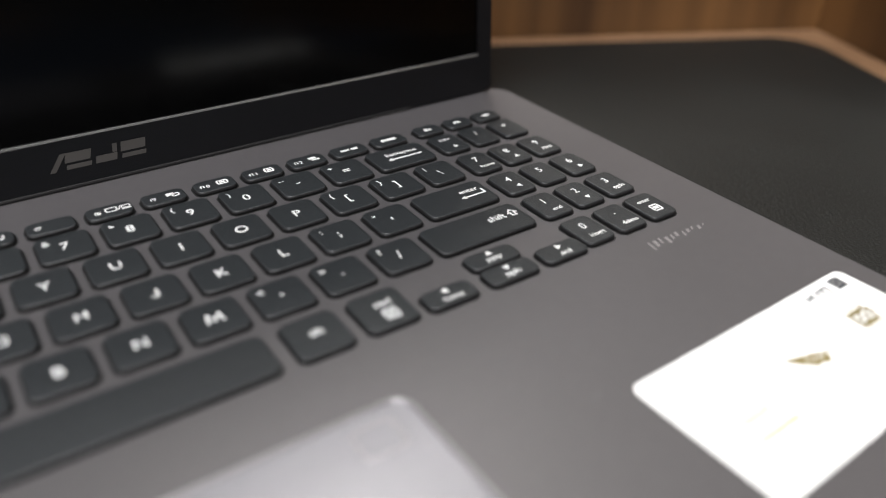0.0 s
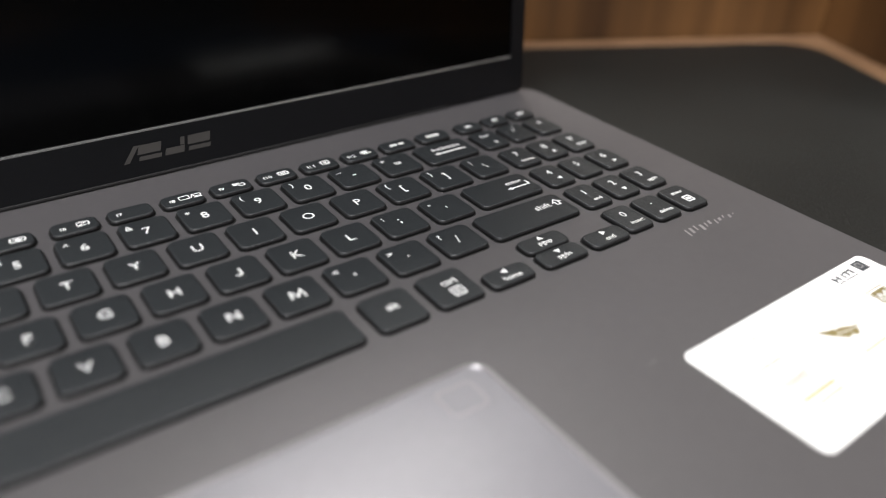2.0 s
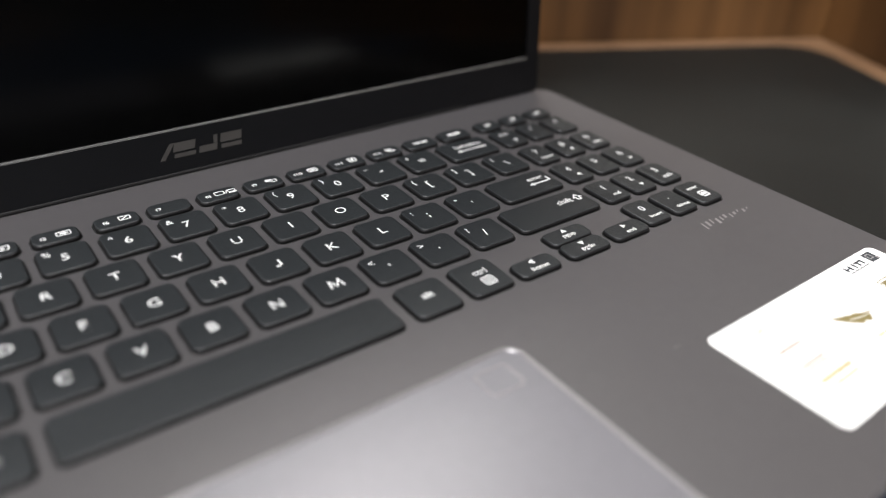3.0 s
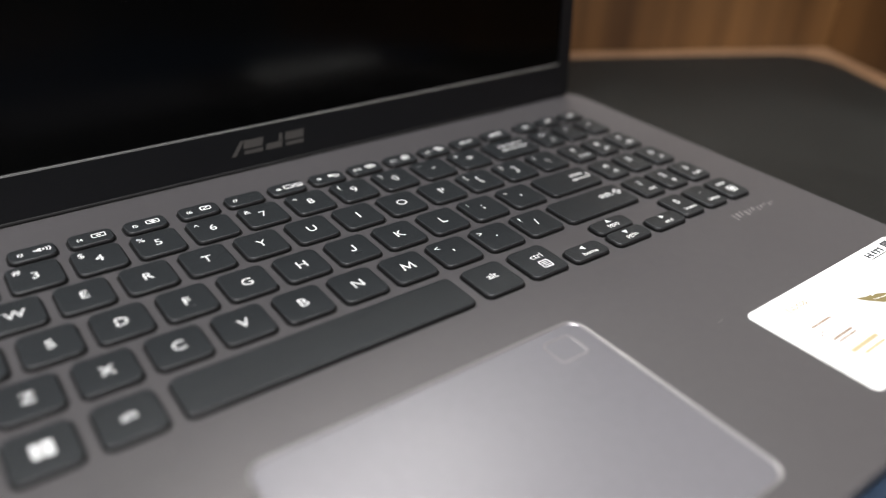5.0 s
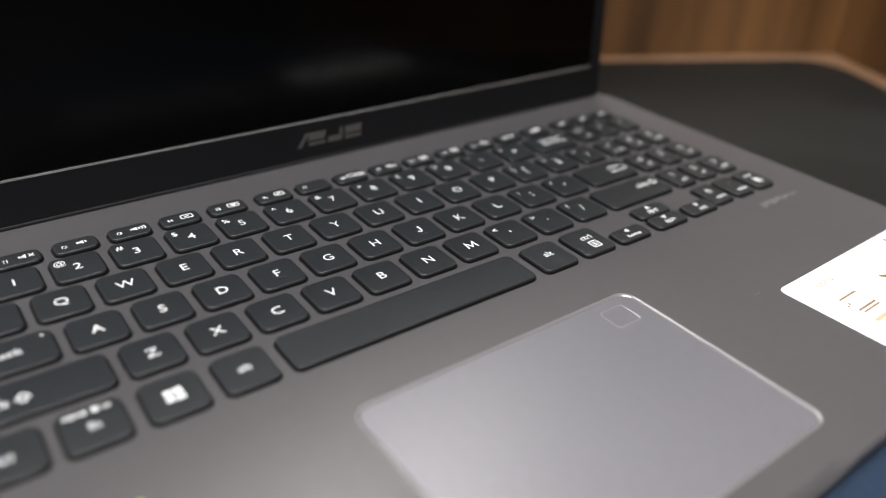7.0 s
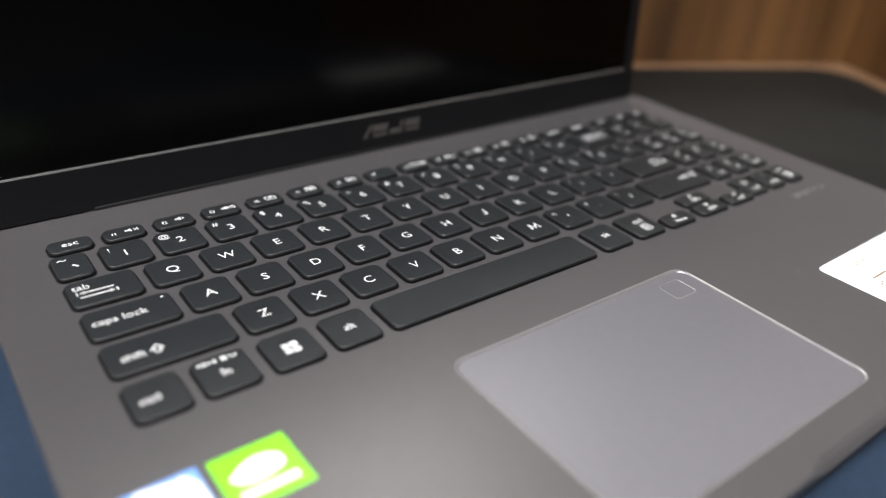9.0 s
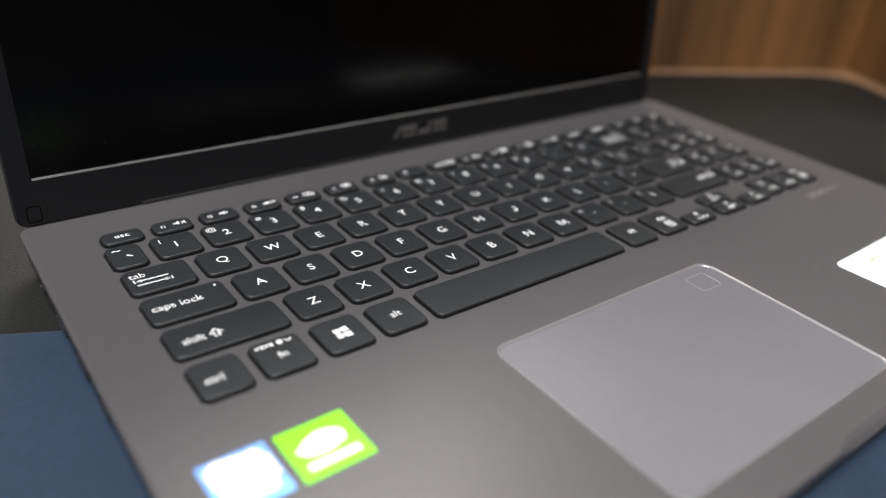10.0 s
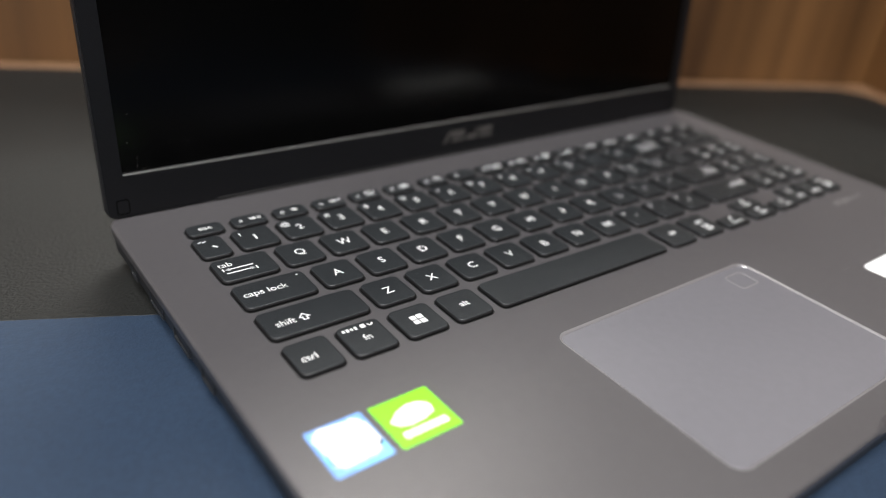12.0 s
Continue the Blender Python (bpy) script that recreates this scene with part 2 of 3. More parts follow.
# ---- the desk corner, turned against the laptop ----
DESK = pose(0, 0, 0, 0, 0, -24.6)      # u along the back panel, v towards it
MAT_RIGHT, MAT_BACK, SEAM = 0.374, 0.247, -0.062
PANEL_V, PANEL_U = MAT_BACK + 0.028, MAT_RIGHT + 0.03
desk = tagged(new("desk"), "light wood laminate desk in a panelled corner", "desk")
desk.matrix_basis = DESK
top = rounded(1.50, 0.955, 0.004, [(-0.035, 0.001), (-0.034, 0), (-0.0045, 0), (-0.0035, 0.001)], at=(PANEL_U - 0.752, PANEL_V - 0.48))
part("tabletop", top, TOP_WOOD, desk)
for lx, ly in ((-1.03, -0.62), (0.34, -0.62), (-1.03, 0.2), (0.34, 0.2)):
    part("leg", rounded(0.05, 0.05, 0.006, [(FLOOR_Z, 0), (-0.035, 0)], 3), SHELL, desk, at=(lx, ly, 0))

dark_mat = tagged(part("desk_mat", rounded(1.36, MAT_BACK - SEAM, 0.03,
                  [(-0.0033, 0), (-0.0003, 0), (0.0, 0.0004)], 8), LEATHER), "dark grey grained leatherette desk mat under the laptop", "desk mat")
dark_mat.matrix_basis = DESK @ pose(MAT_RIGHT - 0.68, (MAT_BACK + SEAM) / 2, 0)
blue_mat = tagged(part("desk_mat", rounded(1.36, 0.5, 0.004,
                  [(-0.0033, 0), (0.0001, 0), (0.0004, 0.0003)], 4), BLUE_MAT), "dusty blue leatherette desk mat in front of the grey one", "desk mat")
blue_mat.matrix_basis = DESK @ pose(MAT_RIGHT - 0.68, SEAM - 0.2502, 0)

# back and side panels: upright laminate boards
back_panel = tagged(part("wall_panel_back", box(-1.13, PANEL_U + 0.02, PANEL_V, PANEL_V + 0.02, -0.05, 0.2), PANEL_WOOD),
                    "walnut laminate panel with upright grain behind the desk", "wall panel", kind="structure")
back_panel.matrix_basis = DESK
side_panel = tagged(part("wall_panel_side", box(PANEL_U, PANEL_U + 0.02, -0.30, PANEL_V - 0.0005, -0.05, 0.9), PANEL_WOOD),
                    "walnut laminate panel with upright grain beside the desk", "wall panel", kind="structure")
side_panel.matrix_basis = DESK

# ---- the laptop ----
DECK_Z = 0.018
HALF_W, FRONT, BACK = 0.1792, -0.1740, 0.0615
DEEP, MID = BACK - FRONT, (BACK + FRONT) / 2
laptop = tagged(new("laptop"), "open slate-grey laptop with black keys and stickers, screen off", "laptop")
laptop.location = (0, MID, 0)
part("bottom_case", rounded(2 * HALF_W - 0.001, DEEP - 0.001, 0.009, [(0.0025, 0.006), (0.0032, 0.0042), (0.0075, 0.0008), (0.0135, 0.0002)], 8),
     SHELL, laptop, "matt black lower case")
TX0, TX1, TY0, TY1 = -0.0755, 0.0317, -0.1620, -0.0882
NOTCH = 0.0240
TW, TH = TX1 - TX0, TY1 - TY0
TOUCH = ((TX0 + TX1) / 2, (TY0 + TY1) / 2 - MID)
deck_skin = hoop([(2 * HALF_W - 0.0008, DEEP - 0.0008, 0.0086, 0.0135), (2 * HALF_W, DEEP, 0.009, 0.0172), (2 * HALF_W - 0.0005, DEEP - 0.0005, 0.0088, 0.0177),
                        (2 * HALF_W - 0.0018, DEEP - 0.0018, 0.0082, DECK_Z), (TW, TH, 0.0053, DECK_Z, TOUCH), (TW, TH, 0.0053, 0.0150, TOUCH),
                        (0.05, 0.05, 0.01, 0.0140, TOUCH)], 8)
# a sloped finger notch along the middle of the front edge
for nx in (-NOTCH, -NOTCH + 0.008, NOTCH - 0.008, NOTCH):
    bmesh.ops.bisect_plane(deck_skin, geom=deck_skin.verts[:] + deck_skin.edges[:] + deck_skin.faces[:], plane_co=(nx, 0, 0), plane_no=(1, 0, 0))
for v in deck_skin.verts:
    if abs(v.co.x) < NOTCH - 0.007 and v.co.y < -DEEP / 2 + 0.002:
        if v.co.z > 0.0178:
            v.co.y += 0.0022
        elif v.co.z > 0.0174:
            v.co.y, v.co.z = v.co.y + 0.0012, 0.0168
        elif v.co.z > 0.015:
            v.co.z = 0.0150
part("palm_rest", deck_skin, DECK, laptop, "slate grey satin keyboard deck")
for fx, fy in ((-0.14, -0.095), (0.14, -0.095), (-0.14, 0.09), (0.14, 0.09)):
    part("rubber_foot", rounded(0.03, 0.009, 0.004, [(0.0, 0.0006), (0.0006, 0), (0.0032, 0)], 4), SHELL, laptop, at=(fx, fy, 0))
# ports along the side of the base
for py, pw in ((0.085, 0.006), (0.06, 0.013), (0.035, 0.013), (0.012, 0.009)):
    part("port", frame_ring(pw + 0.0016, 0.0056, 0.001, pw, 0.004, 0.0006, -0.0004, 0.0002, 3), SHELL, laptop,
         at=(-HALF_W + 0.0008, py, 0.0102), turn=pose(0, 0, 0, 90, 0, -90))
KEY_SHAPES = {}


def key_mesh(w, h):
    size = (round(w, 5), round(h, 5))
    if size not in KEY_SHAPES:
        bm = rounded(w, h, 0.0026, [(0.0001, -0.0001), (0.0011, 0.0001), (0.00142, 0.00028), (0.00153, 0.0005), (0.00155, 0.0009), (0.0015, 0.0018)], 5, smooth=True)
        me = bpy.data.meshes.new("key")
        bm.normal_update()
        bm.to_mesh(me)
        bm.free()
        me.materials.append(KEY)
        me.materials.append(SKIRT_SHADE)
        # side walls take the darker colour, as shaded by the slot
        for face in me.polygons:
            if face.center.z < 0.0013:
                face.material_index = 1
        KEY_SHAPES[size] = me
    return KEY_SHAPES[size]


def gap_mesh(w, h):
    """A flat near-black ring on the deck, for the shade in the slot round a key."""
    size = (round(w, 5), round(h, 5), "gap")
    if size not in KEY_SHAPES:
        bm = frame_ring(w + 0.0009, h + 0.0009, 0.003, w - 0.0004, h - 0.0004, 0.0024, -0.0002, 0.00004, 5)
        me = bpy.data.meshes.new("key_gap_shade")
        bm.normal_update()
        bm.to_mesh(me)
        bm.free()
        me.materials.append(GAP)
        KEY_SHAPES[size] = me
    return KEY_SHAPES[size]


def key(x0, x1, y, h, legend=()):
    """One key cap between x0 and x1 (mm), with its printed legend as a part."""
    cap = part("key", key_mesh((x1 - x0) / 1000, h / 1000), KEY, laptop, at=((x0 + x1) / 2000, y / 1000 - MID, DECK_Z))
    part("key_gap_shade", gap_mesh((x1 - x0) / 1000, h / 1000), GAP, cap)
    if legend:
        part("legend", marks(legend, 0.00152), PRINT, cap)
    return cap


HW, KH, PITCH = 7.9, 15.8, 19.05
ROW_Y = (33.3, 18.6, -0.2, -19.6, -39.0, -59.3)


DRAWN = {"J": [(0.75, 2.0), (0.75, -0.8), (0.62, -1.3), (0.25, -1.62), (-0.25, -1.68), (-0.7, -1.45), (-0.95, -1.05)],
         "M": [(-2.1, -1.95), (-1.65, 1.75), (0.0, -1.1), (1.65, 1.75), (2.1, -1.95)]}
ARROW_UP = [(-0.75, -1.7), (0.75, -1.7), (0.75, -0.1), (1.7, -0.1), (0.0, 1.8), (-1.7, -0.1), (-0.75, -0.1)]


def letter_row(first, y, chars, tops=""):
    for i, c in enumerate(chars):
        x = first + i * PITCH
        legend = [("stroke", 0, 0, DRAWN[c], 0.66) if c in DRAWN else ("word", 0, 0, c, 5.6)]
        if tops:
            legend.append(("word", -4.7, 3.8, tops[i], 4.0))
        cap = key(x - HW, x + HW, y, KH, legend)
        if c in "FJ":
            part("homing_bar", bevelled(box(-0.0012, 0.0016, -0.0037, -0.0033, 0.0014, 0.00185), 0.00012, 1), KEY, cap)


letter_row(-134.7, ROW_Y[1], "1234567890-=", "!@#$%^&*()_+")
letter_row(-125.0, ROW_Y[2], "QWERTYUIOP")
letter_row(-125.0 + 10 * PITCH, ROW_Y[2], "[]", "{}")
letter_row(-119.8, ROW_Y[3], "ASDFGHJKL")
letter_row(-119.8 + 9 * PITCH, ROW_Y[3], ";'", ':"')
letter_row(-110.2, ROW_Y[4], "ZXCVBNM")
letter_row(-110.2 + 7 * PITCH, ROW_Y[4], ",./", "<>?")

key(-158, -146.2, ROW_Y[1], KH, [("stroke", 1.0, -0.6, [(-0.8, 0.8), (0.8, -0.8)], 0.75), ("stroke", -2.2, 4.4, [(-1.5, -0.3), (-0.6, 0.3), (0.5, -0.3), (1.5, 0.3)], 0.55)])
key(-158, -136.1, ROW_Y[2], KH, [("word", -6.4, 3.5, "tab", 4.4), ("bar", -2.2, 0.0, 10.4, 0.6), ("head", -6.4, 0.0, 1.1, 180), ("bar", -8.2, 0.0, 0.5, 2.0),
                                 ("bar", -2.6, -2.6, 10.4, 0.6), ("head", 1.8, -2.6, 1.1, 0), ("bar", 3.5, -2.6, 0.5, 2.0)])
key(-158, -130.9, ROW_Y[3], KH, [("word", -3.2, 0.2, "caps lock", 4.4), ("bar", 10.8, 5.2, 0.8, 0.8)])
key(-158, -121.3, ROW_Y[4], KH, [("word", -10.6, -0.8, "shift", 4.2), ("stroke", -3.8, -0.6, ARROW_UP, 0.5, True)])
key(95.6, 110, ROW_Y[2], KH, [("word", 0, -0.5, "\\", 4.6), ("word", -4.0, 4.0, "|", 3.2)])
key(85.9, 110, ROW_Y[1], KH, [("word", 1.5, 2.2, "backspace", 3.3), ("bar", 2.2, -1.4, 13, 0.7), ("head", -4.8, -1.4, 1.3, 180)])
key(81.8, 110, ROW_Y[3], KH, [("word", 7.0, 2.2, "enter", 3.5), ("bar", 7.4, -1.4, 9, 0.7), ("head", 3.0, -1.4, 1.3, 180), ("bar", 11.7, 0.1, 0.7, 2.6)])
key(72.3, 110, ROW_Y[4], KH, [("word", 8.4, 1.6, "shift", 4.2), ("stroke", 15.0, 1.7, ARROW_UP, 0.5, True)])
key(-158, -142.6, ROW_Y[5], 16.6, [("word", -2.0, -0.8, "ctrl", 4.2)])
key(-139.2, -123.2, ROW_Y[5], 16.6, [("word", 0, -0.2, "fn", 4.2)] + [("bar", -5.6 + 1.5 * i, 5.5, 0.9, 1.2 + 0.5 * (i % 2)) for i in range(4)]
    + [("bar", 1.6, 5.6, 1.7, 1.9), ("stroke", 4.4, 5.6, [(-1.0, 0.5), (-0.4, -0.5), (0.4, -0.5), (1.0, 0.5)], 0.5)])
key(-119.2, -103.2, ROW_Y[5], 16.6, [("bar", -1.3, 1.3, 2.2, 2.1), ("bar", 1.35, 1.4, 2.3, 2.3), ("bar", -1.3, -1.3, 2.2, 2.1), ("bar", 1.35, -1.4, 2.3, 2.3)])
key(-99.4, -83.6, ROW_Y[5], 16.6, [("word", 0, 0.3, "alt", 4.1)])
key(-79.8, 11.2, ROW_Y[5], 16.6)
key(15.6, 31.6, ROW_Y[5], 16.6, [("word", 0.2, 0.8, "alt", 4.1)])
key(35.3, 51.2, ROW_Y[5], 16.6, [("word", 1.0, 2.2, "ctrl", 4.0), ("frame", 1.0, -3.0, 3.8, 3.8, 0.5), ("bar", 1.0, -2.1, 2.2, 0.4), ("bar", 1.0, -3.0, 2.2, 0.4), ("bar", 1.0, -3.9, 2.2, 0.4)])
key(53.9, 70.7, -63.6, 8.6, [("head", -0.2, 1.9, 1.4, 180), ("word", 0.4, -1.5, "home", 3.0)])
key(75.0, 93.2, -54.9, 8.2, [("head", 0.0, 1.9, 1.4, 90), ("word", 0.2, -1.3, "pgup", 3.0)])
key(75.0, 93.2, -63.7, 8.4, [("head", 0.0, 2.0, 1.4, -90), ("word", 0.2, -1.3, "pgdn", 3.0)])
key(96.0, 113.0, -63.4, 8.6, [("head", 0.0, 1.9, 1.4, 0), ("word", 0.4, -1.5, "end", 3.0)])

# number pad, three narrow columns
PAD_X = (120.0, 134.7, 149.4)
PAD_TEXT = (("num|lk", "/|", "*|"), ("7|home", "8|^", "9|pgup"), ("4|<", "5|", "6|>"), ("1|end", "2|v", "3|pgdn"), ("0|insert", ".|delete", "enter|="))
for y, texts in zip((18.6, -1.2, -20.3, -39.4, -58.6), PAD_TEXT):
    for x, text in zip(PAD_X, texts):
        upper, lower = text.split("|")
        legend = [("word", 0, 2.2 if len(upper) == 1 else 3.0, upper, 4.6 if len(upper) == 1 else 2.7)]
        if lower in "<>^v" and lower:
            legend.append(("head", 1.0, -3.2, 1.3, {"<": 180, ">": 0, "^": 90, "v": -90}[lower]))
        elif lower == "=":
            legend += [("frame", 0.5, -2.2, 3.4, 3.4, 0.6), ("bar", 0.5, -2.2, 2.0, 1.6)]
        elif lower:
            legend.append(("word", 1.2, -3.6, lower, 2.7))
        key(x - 6.1, x + 6.1, y, 15.6, legend)

# function row: small text and a pictogram on each key
SPEAKER = [("bar", 0.9, 0.3, 0.9, 1.1), ("head", 2.0, 0.3, 1.45, 180)]
CROSS = [("stroke", 4.4, 0.3, [(-0.8, -0.9), (0.8, 0.9)], 0.42), ("stroke", 4.4, 0.3, [(-0.8, 0.9), (-0.25, 0.28)], 0.42), ("stroke", 4.4, 0.3, [(0.25, -0.28), (0.8, -0.9)], 0.42)]


def wave(x, tall):
    return ("stroke", x, 0.3, [(-0.25, tall), (0.2, tall * 0.4), (0.2, -tall * 0.4), (-0.25, -tall)], 0.4)


def screen_icon(x, w=4.3):
    return ("frame", x, 0.3, w, 2.4, 0.45)


PICT = {1: SPEAKER + CROSS, 2: SPEAKER + [wave(3.4, 0.7)], 3: SPEAKER + [wave(3.4, 0.7), wave(4.4, 1.1), wave(5.4, 1.4)],
        4: [screen_icon(2.6), ("bar", 2.6, 0.3, 1.6, 0.7)], 5: [screen_icon(2.6), ("head", 2.2, 0.3, 1.0, 180), ("head", 3.2, 0.3, 1.0, 0)],
        6: [screen_icon(2.6, 3.6), ("stroke", 2.6, 0.3, [(-1.2, -0.8), (-0.2, -0.1), (1.5, 1.3)], 0.5)], 7: [],
        8: [screen_icon(0.7, 3.4), ("stroke", 3.3, 0.3, [(-0.5, -1.3), (0.5, 1.3)], 0.35), ("frame", 5.3, 0.5, 2.5, 1.6, 0.4), ("bar", 5.3, -1.0, 2.9, 0.5)],
        9: [("bar", 2.2, 0.5, 2.6, 1.8), ("frame", 3.9, -0.3, 2.2, 1.8, 0.45)], 10: [("frame", 2.8, 0.2, 3.6, 2.4, 0.6), ("bar", 2.8, 0.2, 2.0, 1.1)],
        11: [("frame", 2.6, 0.2, 3.0, 2.6, 0.6), ("bar", 2.6, 0.2, 1.4, 1.1)], 12: [("bar", 2.4, 0.7, 3.0, 1.4), ("bar", 3.2, -0.8, 3.2, 0.8)]}
for i in range(15):
    x = -149.2 + 18.2 * i if i < 6 else -21.0 - 18.0 + 17.55 * (i - 6)
    if i == 0:
        legend = [("word", 0, 0, "esc", 4.3)]
    elif i <= 12:
        legend = [("word", -3.6, -0.4, "f%d" % i, 2.8)] + PICT[i]
    else:
        legend = [("bar", -1.6, 0, 3.4, 1.4), ("bar", 2.2, 0, 2.6, 1.4)] if i == 13 else [("bar", 0, 0.0, 6.4, 1.6)]
    key(x - 7.3, x + 7.3, ROW_Y[0], 8.6, legend)
for x, wide in zip(PAD_X, (3.0, 3.0, 3.4)):
    key(x - 6.1, x + 6.1, ROW_Y[0], 8.6, [("bar", 0, 0, wide, 1.5)])

# touchpad with a chamfered rim and a fingerprint reader outline
touchpad = part("touchpad", rounded(TW - 0.0018, TH - 0.0018, 0.0044, [(-0.0030, 0), (-0.0006, 0), (-0.00045, 0.00015)], 8), PAD, laptop,
                "satin touchpad, slightly lighter than the deck", at=(*TOUCH, DECK_Z))
part("rim", hoop([(TW + 0.0003, TH + 0.0003, 0.0054, 0.00003), (TW - 0.0001, TH - 0.0001, 0.0053, 0.00005), (TW - 0.0005, TH - 0.0005, 0.0051, -0.00004),
                  (TW - 0.0014, TH - 0.0014, 0.0046, -0.00022), (TW - 0.0019, TH - 0.0019, 0.0044, -0.0005), (TW - 0.0019, TH - 0.0019, 0.0044, -0.0012),
                  (TW - 0.0001, TH - 0.0001, 0.0052, -0.0012)], 8), GLOSS, touchpad, "polished chamfered rim")
part("fingerprint_reader", hoop([(0.0112, 0.0098, 0.0019, -0.00044), (0.0109, 0.0095, 0.0018, -0.00034), (0.0104, 0.0090, 0.0016, -0.00034), (0.0098, 0.0084, 0.0014, -0.00044)], 5),
     GLOSS, touchpad, "thin polished square outline", at=(TW / 2 - 0.0122, TH / 2 - 0.0093, 0))

# faint unreadable print beside the number pad
part("deck_print", marks([("bar", -12.6 + 2.5 * i, 0.5 * (i % 3) - 0.3, 0.7 + 0.5 * (i % 2), 3.4 - 0.25 * i + 0.7 * (i % 3 == 0), 0.4) for i in range(11)], 0.00002),
     FAINT, laptop, "faint grey print", at=(0.1443, -0.0756 - MID, DECK_Z))


# ---- stickers on the palm rest ----
def sticker(name, x, y, w, h, r, mat, label, turn=0):
    return part(name, rounded(w, h, r, [(-0.0002, 0), (0.00012, 0), (0.00017, 0.00006)], 6), mat, laptop, label,
                at=(x, y - MID, DECK_Z), turn=pose(0, 0, 0, 0, 0, turn))


card = sticker("info_sticker", 0.1237, -0.1375, 0.0915, 0.0425, 0.0028, WHITE, "white feature sticker with gold and grey print", 1.0)
part("print", marks([("word", -26.6, 14.6, "Laptop", 3.8)], 0.0002), WARM_GREY, card, "pale gold lettering")
part("print", marks([("bar", -38.6 + 2.3 * i, 14.4, 1.5, 2.4, 0.2) for i in range(4)], 0.0002), WISP, card, "very pale unreadable print")
part("print", marks([("bar", -28.5, 5.5, 10.5, 0.75), ("bar", -28.3, -1.4, 10.9, 0.85), ("bar", -28.0, -2.9, 10.4, 0.65), ("bar", -22.9, 2.0, 0.25, 7.2), ("bar", -34.6, 1.6, 0.9, 0.9), ("bar", -32.8, 2.4, 0.9, 0.9)], 0.0002),
     BROWN, card, "thin brown line drawing")
part("print", marks([("bar", -27.0, -7.6, 15.0, 1.5), ("bar", -26.0, -10.2, 12.0, 1.0), ("bar", 4.2, -6.4, 13.0, 0.9), ("bar", 5.4, -8.6, 12.0, 0.6), ("bar", 30.5, -6.6, 13.0, 0.9), ("bar", 30.0, -8.8, 11.0, 0.6)], 0.0002),
     PALE, card, "pale gold unreadable print")
FEATHER = ((0.0, 0.0), (0.3, -0.9), (2.6, -3.1), (5.8, -5.4), (7.4, -5.5), (8.1, -4.8), (8.5, -5.8), (10.2, -6.0), (11.6, -4.9), (12.4, -3.9), (14.5, -3.9), (13.0, -3.4),
           (11.2, -3.2), (8.0, -1.9), (5.6, -1.9), (6.1, -1.4), (3.8, -1.1))
part("print", flat([(0.00105 * x, 0.00122 * y) for x, y in FEATHER], 0.0002, 0.00026), OLIVE, card, "olive feather-shaped emblem", at=(-0.0058, 0.006, 0))
part("print", marks([("stroke", -5.8, 6.0, [(4.4, -3.6), (8.8, -4.7), (12.8, -4.9)], 0.2)], 0.00028), WHITE, card, "white feather shaft")
part("print", marks([("frame", 29.8, 4.0, 9.0, 8.0, 0.4), ("bar", 29.8, 4.0, 7.4, 6.4), ("bar", 34.8, 5.0, 0.8, 2.6)], 0.0002), OLIVE, card, "olive battery pictogram")
curl = bmesh.new()
for i in range(26):
    t = i / 25 * 2 * math.pi
    x, y = 0.0025 * math.sin(t), 0.0014 * math.sin(2 * t)
    flat([(x + 0.00055 * math.cos(a), y + 0.00055 * math.sin(a)) for a in (0, 1.05, 2.09, 3.14, 4.19, 5.24)], 0.00027, 0.00032, curl)
part("print", curl, WHITE, card, "white endless loop", at=(0.0298, 0.004, 0))
part("print", marks([("bar", 24.0 + 2.4 * i, 17.2, 0.9, 2.4) for i in range(5)] + [("bar", 25.3, 17.2, 1.9, 0.6), ("bar", 31.4, 18.0, 3.4, 0.6), ("bar", 29.0, 15.2, 11.0, 0.35)], 0.0002), SLATE, card, "dark grey port mark as plain bars")
part("print", marks([("bar", 39.2, 17.2, 4.8, 4.6)], 0.0002), SLATE, card, "dark grey square mark")
part("print", marks([("frame", 38.8, 17.5, 2.0, 2.2, 0.4), ("bar", 40.9, 15.8, 0.5, 1.4)], 0.00028), FAINT, card, "grey figure on the square")
green = sticker("badge_sticker", -0.1383, -0.0972, 0.0202, 0.0188, 0.0006, GREEN, "lime green square sticker with a white emblem", 1.0)
eye = [(-8.3, 1.2), (-6.4, -1.6), (-3.0, -2.7), (2.0, -2.4), (6.4, -1.1), (7.3, 1.4), (6.6, 3.6), (4.0, 5.3), (0.4, 5.8), (-4.0, 4.4)]
part("emblem", flat([(0.00092 * x, 0.00092 * y) for x, y in eye], 0.0001, 0.00024), WHITE, green, "white eye-like emblem")
part("emblem", marks([("bar", 0.2, -5.3, 14.6, 2.4)], 0.00018), WHITE, green, "white bar")
blue = sticker("badge_sticker", -0.1597, -0.0972, 0.0180, 0.0190, 0.0008, BLUE, "blue and cyan sticker with a large white middle", 1.0)
ragged = [(x * (1 + random.uniform(-0.13, 0.1)), y * (1 + random.uniform(-0.13, 0.1))) for x, y in ring(0.0156, 0.0152, 0.0036, 7)]
part("emblem", flat(ragged, 0.0001, 0.00024), WHITE, blue, "white rounded field", at=(-0.0001, 0.0006, 0))
part("emblem", marks([("bar", 2.6, -8.0, 11.0, 1.9), ("bar", -7.6, -3.0, 1.5, 5.0), ("bar", 7.7, -5.0, 1.7, 3.6)], 0.00018), CYAN, blue, "cyan strip")

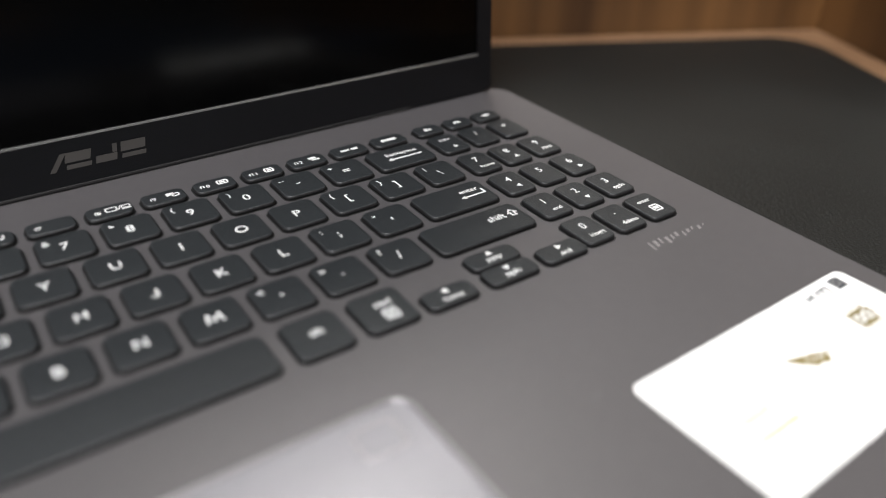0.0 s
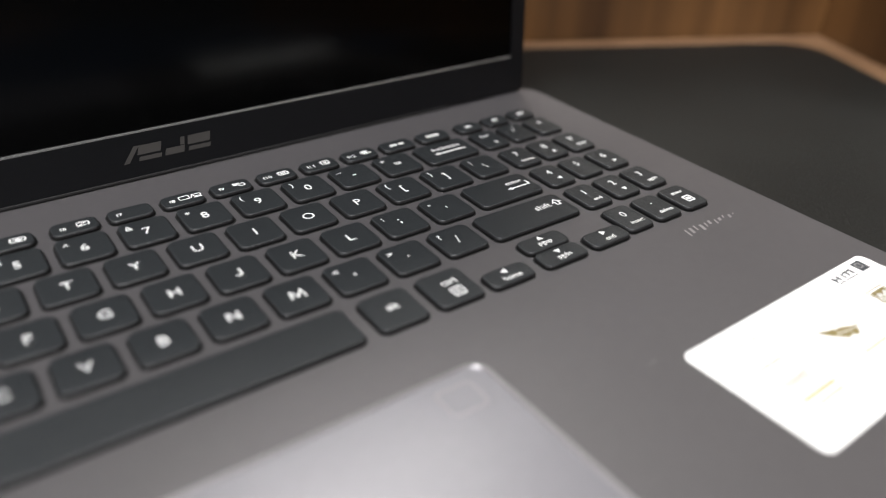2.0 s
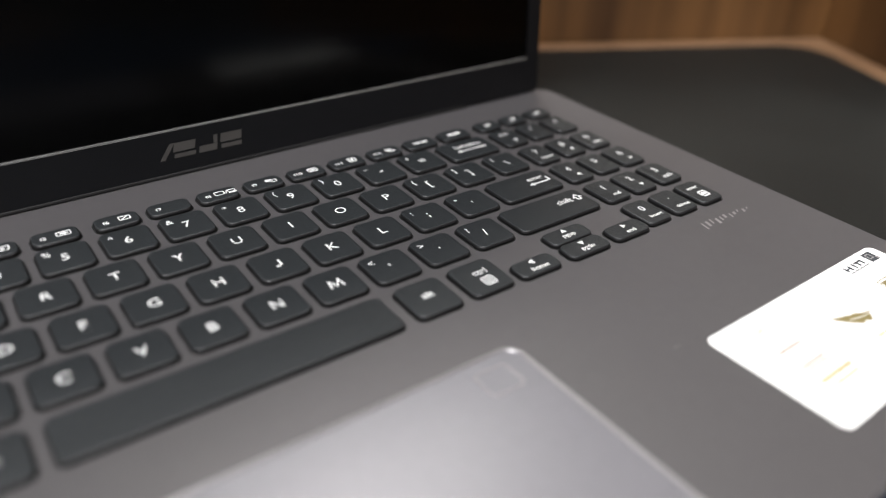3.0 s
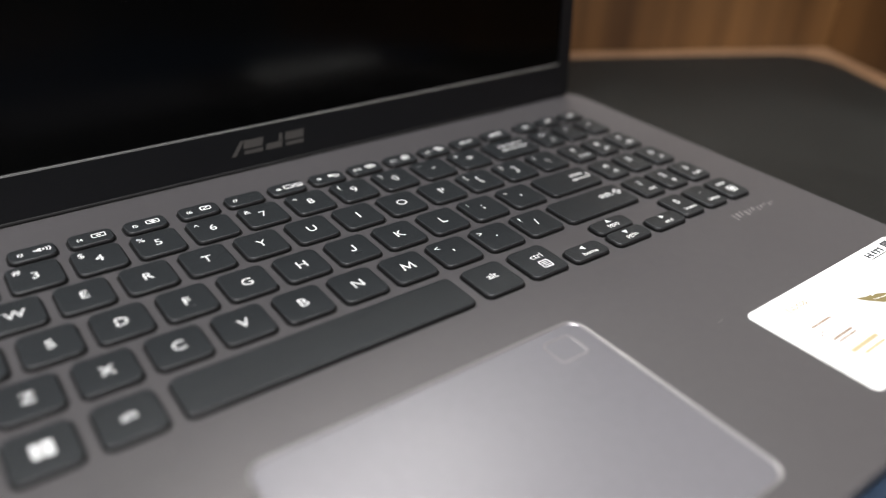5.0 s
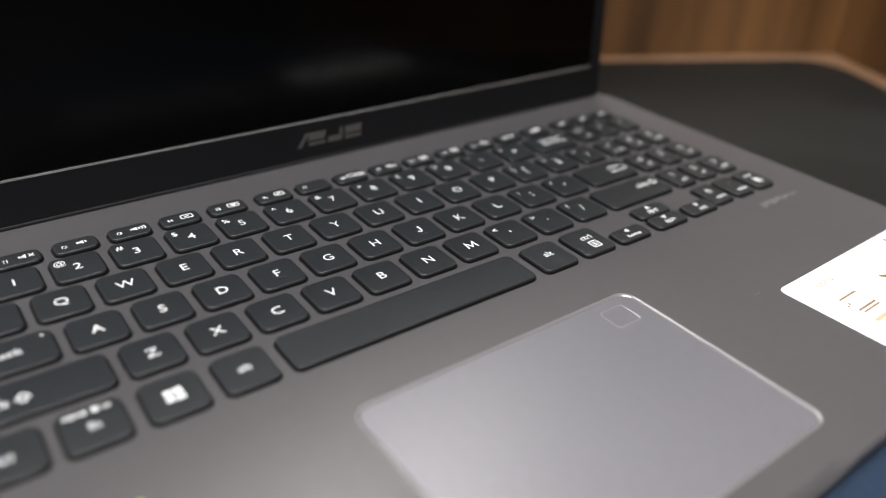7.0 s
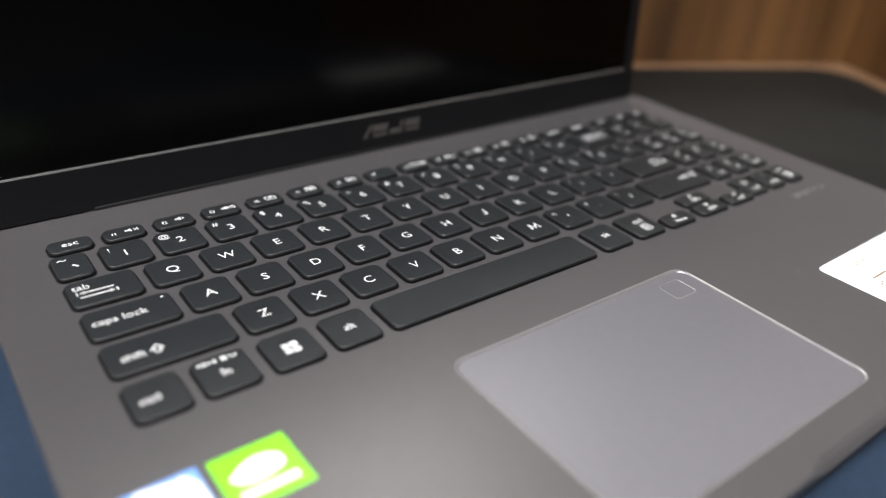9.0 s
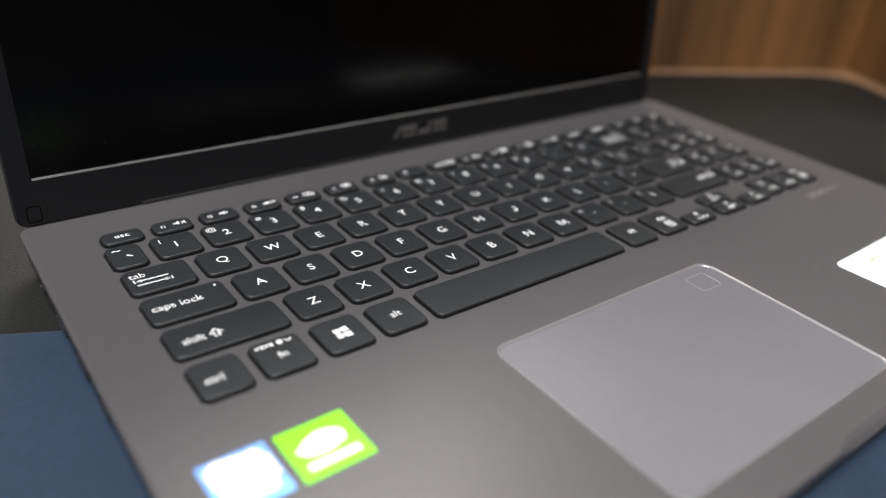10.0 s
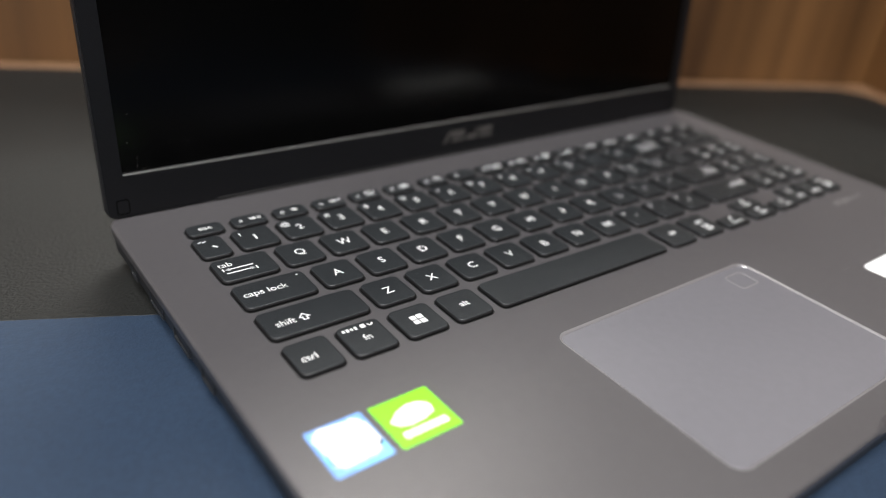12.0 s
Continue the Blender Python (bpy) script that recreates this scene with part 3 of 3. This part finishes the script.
# ---- the lid, leaning back from the hinge ----
LEAN_BACK, LID_H, LID_W = 4.6, 0.2265, 0.3505
lid = part("lid", rounded(LID_W, LID_H, 0.0032, [(-0.0068, 0.0025), (-0.0062, 0.0008), (-0.005, 0), (-0.0014, 0)], 7, at=(0, LID_H / 2)), LID_SHELL, laptop,
           "dark grey display lid", at=(-0.00345, 0.0577 - MID, DECK_Z + 0.0004), turn=pose(0, 0, 0, 90 - LEAN_BACK))
SW, S0, S1 = 0.3353, 0.0172, 0.2105
part("bezel", frame_ring(LID_W - 0.0006, LID_H - 0.0006, 0.003, SW, S1 - S0, 0.0006, -0.0016, 0.0, 7, shift=(0, (S0 + S1 - LID_H) / 2)), BEZEL, lid,
     "matt black bezel", at=(0, LID_H / 2, 0))
part("display", box(-SW / 2 - 0.001, SW / 2 + 0.001, S0 - 0.001, S1 + 0.001, -0.0014, -0.0009), GLASS, lid, "black switched-off display")
part("bezel_lip", bevelled(box(-SW / 2 + 0.0003, SW / 2 - 0.0003, S0 - 0.0001, S0 + 0.00075, -0.0009, 0.00015), 0.0002), LIP, lid, "thin silver-grey lower lip")
for bx, by, bw, bh, bs in ((-13.4, 0, 1.9, 6.0, 2.2), (-6.8, 1.2, 8.2, 3.4, 0.5), (-7.0, -2.1, 8.0, 1.5, 0.2), (2.0, -1.6, 7.0, 2.5, 0.3),
                           (5.2, 1.4, 1.5, 3.0, 0.2), (11.4, 1.2, 8.4, 3.4, 0.3), (11.2, -2.1, 8.2, 1.5, 0.2)):
    part("badge_bar", marks([("bar", bx, by, bw, bh, bs)], 0.00002),
     LOGO, lid, "grey metallic badge bar", at=(0.0047, 0.0096, 0))
part("corner_mark", frame_ring(0.0050, 0.0062, 0.0010, 0.0043, 0.0055, 0.0008, 0.0, 0.00016, 4), GLASS, lid, "small square outline", at=(-0.1690, 0.0046, 0))
part("hinge_cover", bevelled(box(-0.131, 0.131, -0.0002, 0.0012, -0.004, 0.0003), 0.0004), GAP, lid, "black hinge cover")

# ---- small dirt ----
lint = bmesh.new()
for i in range(9):
    a = -0.9 + 0.22 * i
    box(0.0016 * math.sin(a) - 0.00016, 0.0016 * math.sin(a) + 0.00016, -0.0009 * math.cos(a) - 0.00005, -0.0009 * math.cos(a) + 0.00005, 0, 0.0001, lint)
fleck = tagged(part("lint", lint, FAINT), "tiny curved pale lint fibre lying on the palm rest", "lint")
fleck.location = (0.0692, -0.1137, DECK_Z + 0.00001)
specks = bmesh.new()
for sx, sy in ((-0.1674, 0.030), (-0.1645, 0.0235), (-0.1648, 0.0202), (-0.1623, 0.0188), (-0.1660, 0.041), (-0.1440, 0.027)):
    rounded(0.00032, 0.00026, 0.0001, [(-0.00092, 0), (-0.00085, 0.00004)], 2, specks, at=(sx + 0.00345, sy))
tagged(part("dust", specks, FAINT, lid, "pale dust specks"), kind="stuff")
